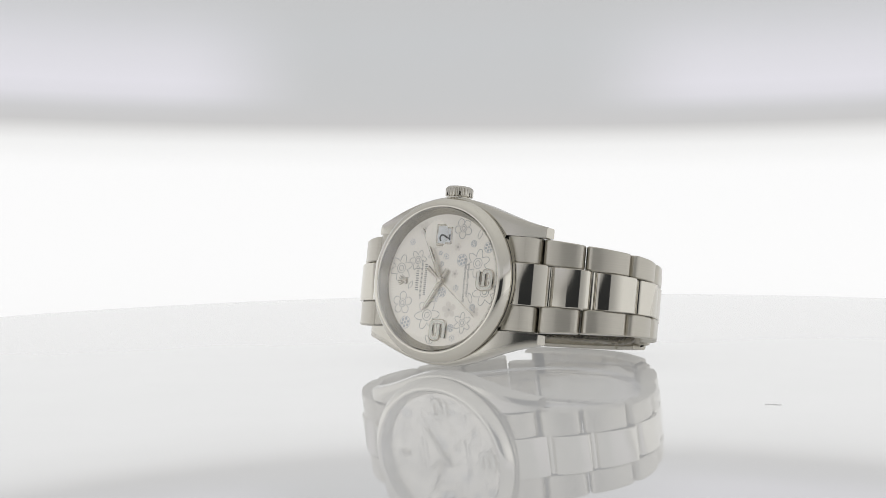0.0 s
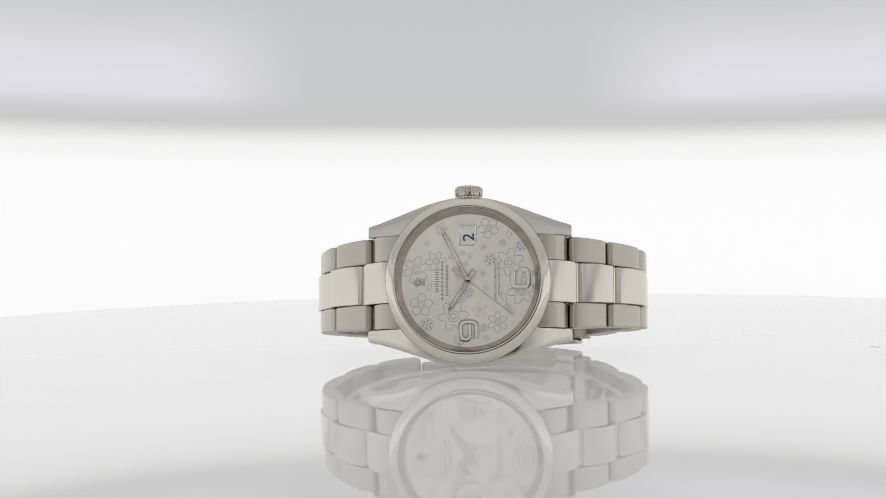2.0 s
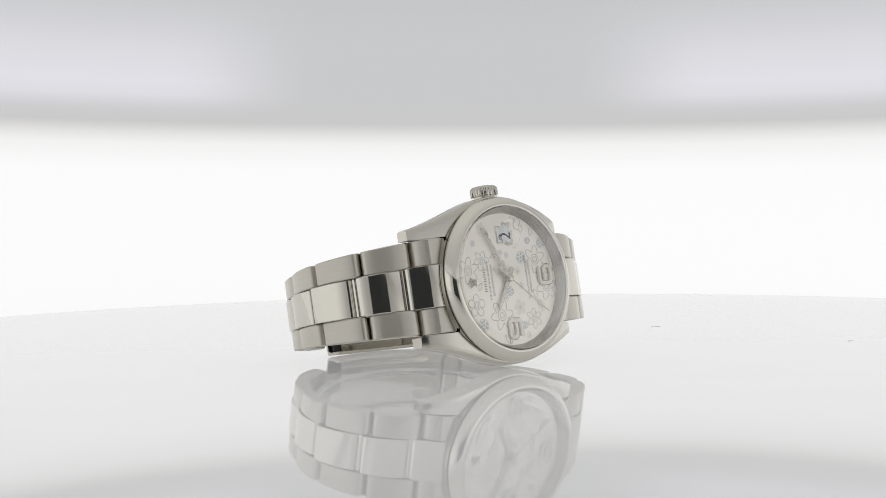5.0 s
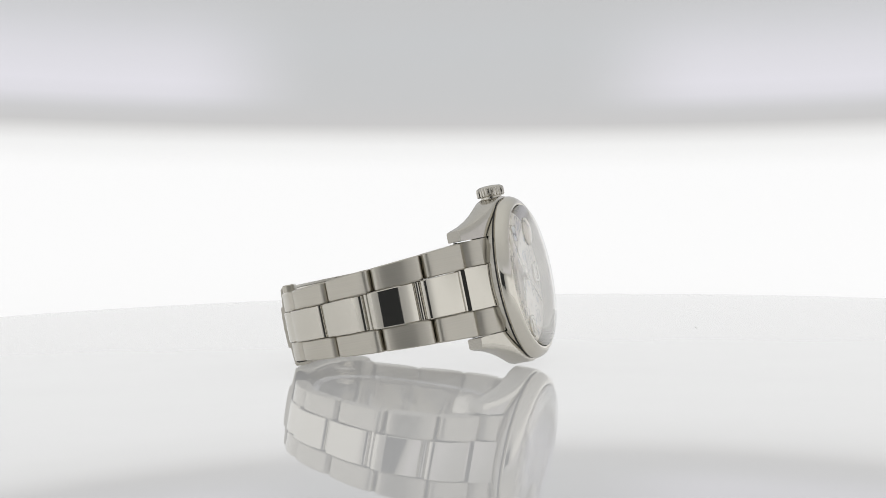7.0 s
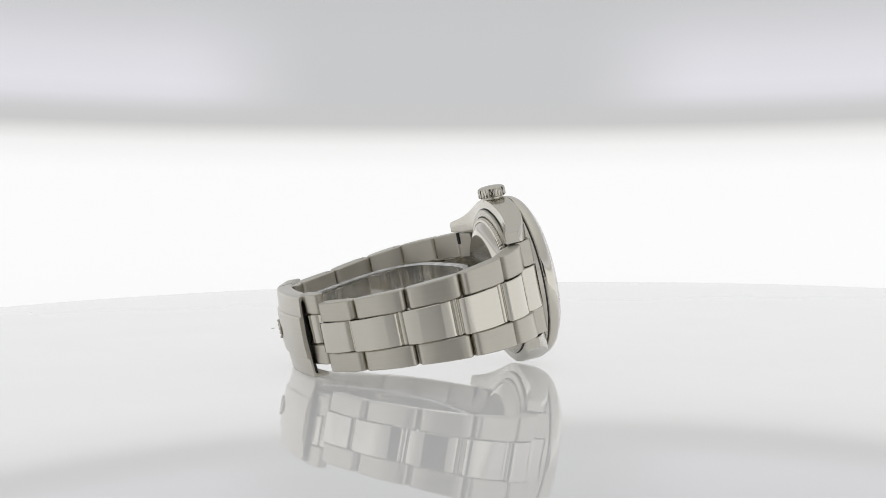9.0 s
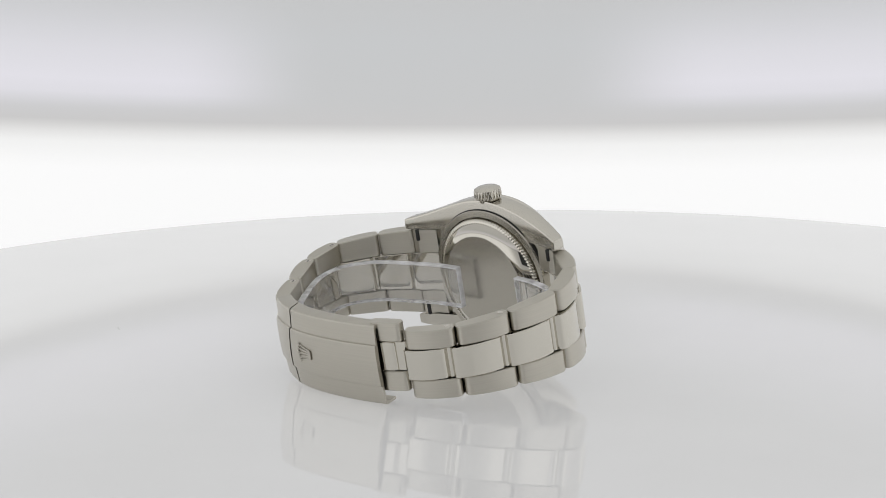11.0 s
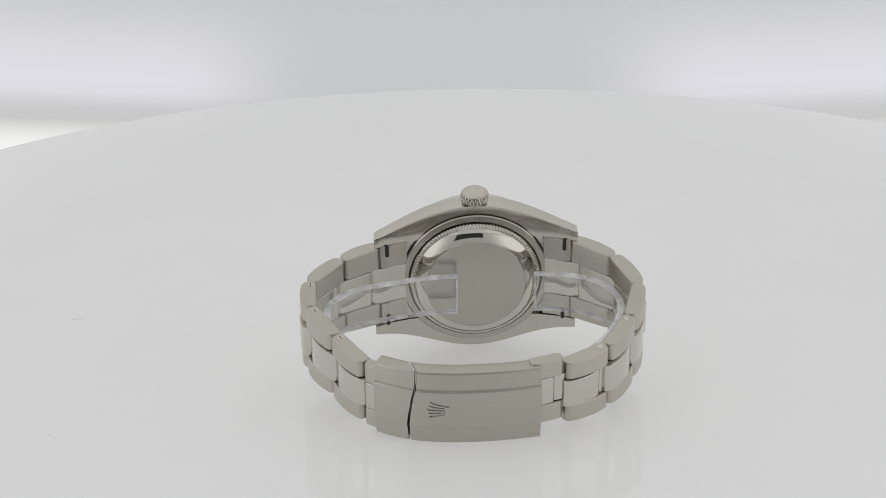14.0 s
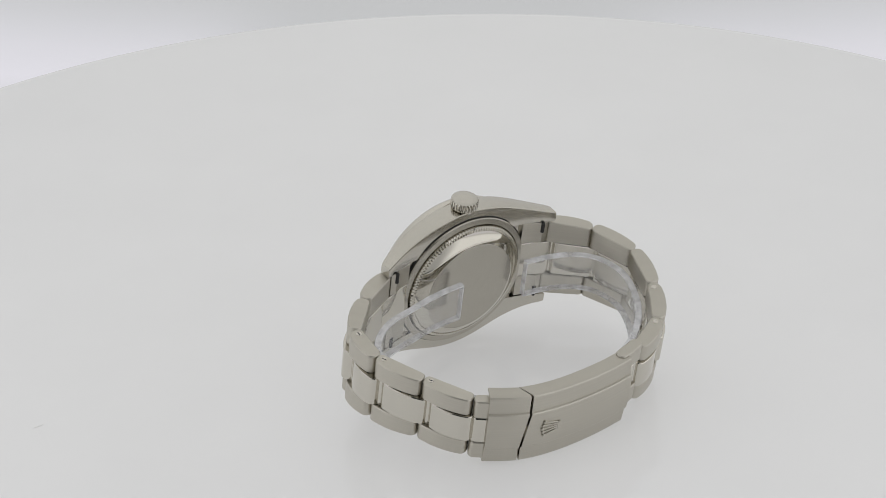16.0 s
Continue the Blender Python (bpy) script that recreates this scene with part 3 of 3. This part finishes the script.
# bracelet hinges, from the lug to the clasp
SIDE_12 = [(-20.6, 6.4), (-28.7, 12.6), (-32.6, 22.3), (-29.5, 32.8), (-23.6, 42.0), (-14.4, 46.9)]
SIDE_6 = [(20.6, 6.4), (28.5, 10.2), (35.2, 16.9), (35.2, 25.3), (30.2, 34.7), (24.6, 43.9)]
THICK = 2.7
# half width and sag of the band at each hinge
HALF = [9.7, 9.1, 8.45, 7.8, 7.3, 7.1]
SAG = [0.0, -0.1, -0.25, -0.4, -0.5, -0.65]


def link_pose(p, q):
    """Local x along the link, local y towards the inside of the loop."""
    p, q = Vector((*p, 0)), Vector((*q, 0))
    d = (q - p).normalized()
    inward = Vector((0, 0, 1)).cross(d)
    if inward.dot(Vector((0, 26, 0)) - (p + q) / 2) < 0:
        inward = -inward
    m = Matrix.Identity(4)
    for i, c in enumerate((d, inward, d.cross(inward))):
        for j in range(3):
            m[j][i] = c[j]
    m.translation = p * MM
    return m, (q - p).length


def band(bm, pts, z0, z1, rim, inset, put):
    """A link's outline pulled across the band; z in half widths, which put() turns into millimetres."""
    inner = inset2d(pts, inset)
    rings = [[bm.verts.new(put((x, y, z))) for x, y in outline] for outline, z in ((inner, z0), (pts, z0 + rim), (pts, z1 - rim), (inner, z1))]
    for a, b in zip(rings, rings[1:]):
        ring_faces(bm, a, b)
    bm.faces.new(rings[0][::-1])
    bm.faces.new(rings[-1])


def build_links(watch):
    for side, hinges in ((-1, SIDE_12), (1, SIDE_6)):
        n = len(hinges) - 1
        for k in range(n):
            m, length = link_pose(hinges[k], hinges[k + 1])
            # the band narrows and sags evenly along each link
            face = 1 if m[2][2] > 0 else -1

            def lie(p, k=k, length=length, face=face):
                f = p[0] / length
                half, sag = HALF[k] + (HALF[k + 1] - HALF[k]) * f, SAG[k] + (SAG[k + 1] - SAG[k]) * f
                return (p[0], p[1], p[2] * half + face * sag)
            w = HALF[k + 1]
            for s in (1, -1):
                bm = bmesh.new()
                pts = rounded(0.1, length - 0.1, -THICK / 2, THICK / 2, 1.0, 6, 0.8)
                band(bm, pts, *sorted((s * 0.452, s)), 0.2 / w, 0.2, lie)
                link = part("outer_link", bm, M_BRUSH_LINK, watch, "", m, sharp=30)
                if k >= 2 and side > 0 and s * face > 0 or k >= 3 and side < 0:
                    # pin end or screw on the link's flank
                    ux = 1.5
                    top = lie((ux, 0, s))[2]
                    bm = bmesh.new()
                    slab(bm, [(ux + 0.62 * math.cos(2 * math.pi * i / 16), 0.1 + 0.62 * math.sin(2 * math.pi * i / 16)) for i in range(16)], *sorted((top - s * 0.1, top + s * 0.04)), 0.03)
                    pin = part("screw" if side > 0 else "pin_end", bm, M_POLISH, link)
                    if side > 0:
                        bm = bmesh.new()
                        slab(bm, rounded(ux - 0.5, ux + 0.5, 0.0, 0.2, 0.02, 1), *sorted((top + s * 0.02, top + s * 0.055)), 0.005)
                        part("slot", bm, M_DARK, pin)
            # centre link, shifted half a knuckle towards the clasp
            bm = bmesh.new()
            a, b = 2.15, length + 1.6
            if k == n - 1:
                b = length + 0.6
            pts = rounded(a, b, -THICK / 2 - 0.05, THICK / 2 - 0.05, 0.85, 5, 0.95)
            band(bm, pts, -0.44, 0.44, 0.14 / w, 0.14, lie)
            part("centre_link", bm, M_POLISH, watch, "", m, sharp=30)
            # hinge tube
            bm = bmesh.new()
            pts = [(1.75 + 0.8 * math.cos(2 * math.pi * i / 20), -0.2 + 0.8 * math.sin(2 * math.pi * i / 20)) for i in range(20)]
            band(bm, pts, -0.44, 0.44, 0.1 / w, 0.1, lie)
            part("hinge_tube", bm, M_POLISH, watch, "", m)
        # end link between the lugs
        for i0, i1, mid in ((-9.75, -4.45, 0), (-4.38, 4.38, 1), (4.45, 9.75, 0)):
            bm = bmesh.new()
            if mid:
                pts = [(14.6, 1.7), (16.6, 1.6), (18.6, 2.3), (20.8, 4.0), (22.3, 5.8), (22.6, 7.0), (22.0, 7.9), (20.2, 7.9), (17.2, 6.6), (14.6, 6.0)]
            else:
                pts = [(14.6, 1.9), (16.6, 1.85), (18.4, 2.5), (19.8, 3.9), (20.5, 5.3), (20.6, 6.4), (20.2, 7.6), (18.8, 7.7), (17.2, 6.6), (14.6, 6.0)]
            pts = [(side * x, y) for x, y in pts]
            slab(bm, pts if side > 0 else pts[::-1], i0, i1, 0.12)
            part("end_link_centre" if mid else "end_link", bm, M_POLISH if mid else M_BRUSH_LINK, watch, "", sharp=25)
        for s in (1, -1):
            bm = bmesh.new()
            slab(bm, [(side * 18.8 + 0.42 * math.cos(2 * math.pi * i / 16), 7.62 + 0.42 * math.sin(2 * math.pi * i / 16)) for i in range(16)], *sorted((s * 7.4, s * 9.9)), 0.1)
            part("spring_bar", bm, M_DARK, watch, "dark spring bar by the lug")


def strip_path(points, steps=8):
    """A smooth line through points (Catmull-Rom)."""
    out = []
    p = [Vector(q) for q in points]
    p = [2 * p[0] - p[1]] + p + [2 * p[-1] - p[-2]]
    for i in range(1, len(p) - 2):
        for k in range(steps):
            t = k / steps
            a, b, c, d = p[i - 1:i + 3]
            out.append(0.5 * (2 * b + (c - a) * t + (2 * a - 5 * b + 4 * c - d) * t * t + (3 * b - a - 3 * c + d) * t ** 3))
    out.append(p[-2])
    return out


def sweep(bm, path, section, z_shift=0.0):
    """Sweep a section of (outward, z) along a path in x, y; outward is left of the way."""
    rings = []
    for i, q in enumerate(path):
        a, b = path[max(i - 1, 0)], path[min(i + 1, len(path) - 1)]
        d = (b - a).normalized()
        o = Vector((-d.y, d.x))
        rings.append([bm.verts.new((q.x + o.x * u, q.y + o.y * u, z)) for u, z in section])
    for p, q in zip(rings, rings[1:]):
        ring_faces(bm, p, q)
    bm.faces.new(rings[0])
    bm.faces.new(rings[-1][::-1])


CLASP = [(-9.7, 50.5), (-4, 51.2), (2, 51.5), (8, 51.35), (14, 50.5), (18.6, 48.9), (22.8, 46.7)]
DROP = -0.7


def build_clasp(watch):
    path = strip_path(CLASP, 20)
    w, b, wall = 8.5, 4.4, 0.6
    # path runs towards six, so outward (away from the case) is on its left; a channel with flanks, a raised centre and a thin wall
    half = [(-3.3, w - 0.5), (-3.15, w - 0.1), (-2.9, w), (-0.5, w), (-0.15, w - 0.12), (0.02, w - 0.42), (0.3, b + 0.22), (0.31, b + 0.1), (0.6, b), (0.74, b - 0.22), (0.86, b * 0.5), (0.9, 0)]
    inner = [(0.9 - wall - 0.3, 0), (0.0 - wall * 0.5, w - 1.0), (-0.9, w - wall), (-3.1, w - wall)]
    outer = half + [(u, -z) for u, z in half[-2::-1]]
    lining = [(u, -z) for u, z in inner[::-1]] + inner[1:]
    section = [(u, z + DROP) for u, z in outer + lining]
    cut = int(len(path) * 0.715)

    def wave(u, z):
        """How far the slanting gap between blade and head runs ahead at this place of the section."""
        q = z - DROP
        lead = np.interp(q, (-w, -4.6, -2.5, 2.0, b, w - 0.5), (0.9, 1.1, 0.9, 0.2, -0.3, -0.4))
        return float(lead + (np.interp(u, (-3.3, -2.4, -0.6, 0), (2.0, 1.6, 0.3, 0)) if q > w - 0.7 else 0))
    clasp = None
    for a, e, name, label in ((0, cut, "clasp_blade", "satin steel folding clasp blade"), (cut, len(path), "clasp_head", "satin steel end piece of the clasp")):
        bm = bmesh.new()
        sweep(bm, path[a:e], section)
        bm.verts.ensure_lookup_table()
        n = len(section)
        rings = len(bm.verts) // n
        for r in range(rings):
            near = r - (rings - 1) if a == 0 else r
            if abs(near) > 12:
                continue
            fade = 1 - abs(near) / 13
            way = (path[cut + 1] - path[cut - 1]).normalized()
            for i in range(n):
                v = bm.verts[r * n + i]
                step = wave(*section[i]) * fade - (0.12 if near <= 0 and a == 0 else -0.12) * fade
                v.co.x += way.x * step
                v.co.y += way.y * step
        ob = part(name, bm, M_CLASP, watch, label, sharp=24)
        clasp = clasp or ob
    # near-black sheet as painted shade in the hollow mouth, steel inside further along
    hollow = [(u, z + DROP) for u, z in ((-1.1, w - wall - 0.05), (-0.55, w - 1.1), (0.15, 0), (-0.55, -w + 1.1), (-1.1, -w + wall + 0.05))]
    for a, e, name, mat, label in ((3, 12, "clasp_mouth", M_DARK, "near-black sheet standing for shade in the hollow clasp end"), (12, -3, "clasp_lining", M_POLISH, "polished inside of the clasp")):
        bm = bmesh.new()
        sweep(bm, path[a:e], hollow)
        part(name, bm, mat, watch, label)
    # raised emblem
    i = int(len(path) * 0.575)
    q, d = path[i], (path[i + 1] - path[i - 1]).normalized()
    o = Vector((-d.y, d.x))

    def on(p):
        s, z, h = p
        r = q + d * s + o * (0.84 + h)
        return (r.x, r.y, z + DROP)
    bm = bmesh.new()
    for k in range(5):
        z0, z1, tip = 0.42 * (k - 2), 0.86 * (k - 2), 1.75 - 0.22 * abs(k - 2)
        slab(bm, rounded(0, 1, -0.17, 0.17, 0.08, 2), 0, 0.28, 0.06, lambda p, z0=z0, z1=z1, tip=tip: on((-1.9 + (tip + 1.9) * p[0], z0 + (z1 - z0) * p[0] + p[1] * (1.25 - 0.5 * p[0]), p[2])))
        slab(bm, [(0.36 * math.cos(2 * math.pi * j / 12), 0.36 * math.sin(2 * math.pi * j / 12)) for j in range(12)], 0, 0.46, 0.16,
             lambda p, z1=z1, tip=tip: on((tip + p[0], z1 + p[1], p[2])))
    slab(bm, rounded(-0.42, 0.42, -1.15, 1.15, 0.4, 4), 0, 0.38, 0.1, lambda p: on((-2.0 + p[0], p[1], p[2])))
    part("emblem", bm, M_CLASP, clasp, "small raised emblem")
    # half links joining the clasp
    m, length = link_pose((-14.4, 46.9), (-8.6, 48.6))
    for z0, z1, mat in ((-8.2, -4.15, M_BRUSH_LINK), (2.2, 6.4, M_BRUSH_LINK), (-4.05, 2.1, M_POLISH)):
        bm = bmesh.new()
        slab(bm, rounded(0.3 if abs(z0 + z1) > 3 else 2.0, length + 1.2, -1.3, 1.2, 1.0, 5, 0.1), z0, z1, 0.2)
        part("half_link", bm, mat, watch, "", m, sharp=30)
    bm = bmesh.new()
    slab(bm, rounded(-0.3, 2.6, -0.75, 0.8, 0.6, 5), -4.05, 2.1, 0.1)
    part("hinge_tube", bm, M_POLISH, watch, "", m)
    m, length = link_pose((24.6, 43.9), (21.3, 46.0))
    for z0, z1, mat in ((-8.2, -4.15, M_BRUSH_LINK), (2.2, 6.4, M_BRUSH_LINK), (-4.05, 2.1, M_POLISH)):
        bm = bmesh.new()
        slab(bm, rounded(0.1, length + 0.3, -1.25, 1.2, 1.0, 5, 0.1), z0, z1, 0.2)
        half = part("half_link", bm, mat, watch, "", m, sharp=30)
        if z0 * m[2][2] > 0 and abs(z0 + z1) > 3:
            bm = bmesh.new()
            slab(bm, [(1.4 + 0.62 * math.cos(2 * math.pi * i / 16), 0.62 * math.sin(2 * math.pi * i / 16)) for i in range(16)], *((-6.15, -6.0) if m[2][2] < 0 else (6.0, 6.15)), 0.03)
            pin = part("screw", bm, M_POLISH, half)
            bm = bmesh.new()
            slab(bm, rounded(0.9, 1.9, -0.1, 0.1, 0.02, 1), *((-6.16, -6.13) if m[2][2] < 0 else (6.13, 6.16)), 0.005)
            part("slot", bm, M_DARK, pin)
    # folded inner blades of the clasp
    bm = bmesh.new()
    sweep(bm, [v for v in path[8:112]], [(-1.3, 3.4), (-1.3, -3.4), (-2.3, -3.4), (-2.3, 3.4)])
    part("inner_blade", bm, M_POLISH, watch, "polished folding blade inside the clasp")


def build_film(watch):
    pts = [(4.3, 11.2), (11, 11.6), (18, 13.0), (25.5, 14.9), (31.0, 19.6), (31.6, 26.0), (28.0, 33.6), (22.6, 41.2), (15, 45.9), (7, 47.9), (-1, 47.6), (-9, 45.5),
           (-17, 42.0), (-23.2, 36.5), (-27.2, 30), (-28.9, 23.5), (-27.2, 17.5), (-23, 13.8), (-17.5, 12.0), (-12.3, 11.3)]
    path = strip_path(pts, 6)
    droop = Matrix(((1, 0, 0, 0), (0, 1, 0, 0), (0, -0.02, 1, 0), (0, 0, 0, 1)))
    bm = bmesh.new()
    sweep(bm, path, [(-0.6, 4.3), (-0.6, -4.3), (0.6, -4.3), (0.6, 4.3)])
    film = part("protective_film", bm, M_FILM, watch, "clear plastic strip lining the bracelet", sharp=50)
    film.visible_shadow = False
    for z in (4.42, -4.42):
        bm = bmesh.new()
        sweep(bm, path, [(-0.75, z - 0.15), (0.75, z - 0.15), (0.62, z + 0.12), (-0.62, z + 0.12)])
        rim = part("film_edge", bm, M_FILM_EDGE, film, "milky cut edge of the plastic strip", sharp=50)
        rim.visible_shadow = False
    for i, sgn in ((0, 1), (-1, -1)):
        bm = bmesh.new()
        a = path[i]
        slab(bm, rounded(-0.2, 0.2, -0.6, 0.6, 0.15, 2), -4.4, 4.4, 0.05, lambda p, a=a: (a.x + p[0], a.y + p[1], p[2]))
        rim = part("film_edge", bm, M_FILM_EDGE, film)
        rim.visible_shadow = False
    for ob in (film, *film.children):
        ob.data.transform(droop)


def build_watch():
    watch = tagged(new("wristwatch"), "steel wristwatch with silver flower dial standing on its side", "wristwatch")
    build_case(watch)
    build_dial(watch)
    build_links(watch)
    build_clasp(watch)
    build_film(watch)
    return watch


dome = build_dome()
turntable = build_turntable()
build_ground()
watch = build_watch()


def motions():
    walk(dome, [(t, arm(e) @ pose(-ASIDE, 0, 0, 0, ROLL, 0)) for t, e in TILTS])
    turns = [(t / 2, pose(0, 0, 0, 0, 0, TURN_START + TURN_RATE * t / 2)) for t in range(33)]
    walk(turntable, turns)
    stand = Matrix.Translation(HUB) @ pose(0, 0, 0, -LEAN, 0, 0)
    walk(watch, [(t, m @ stand) for t, m in turns])


motions()
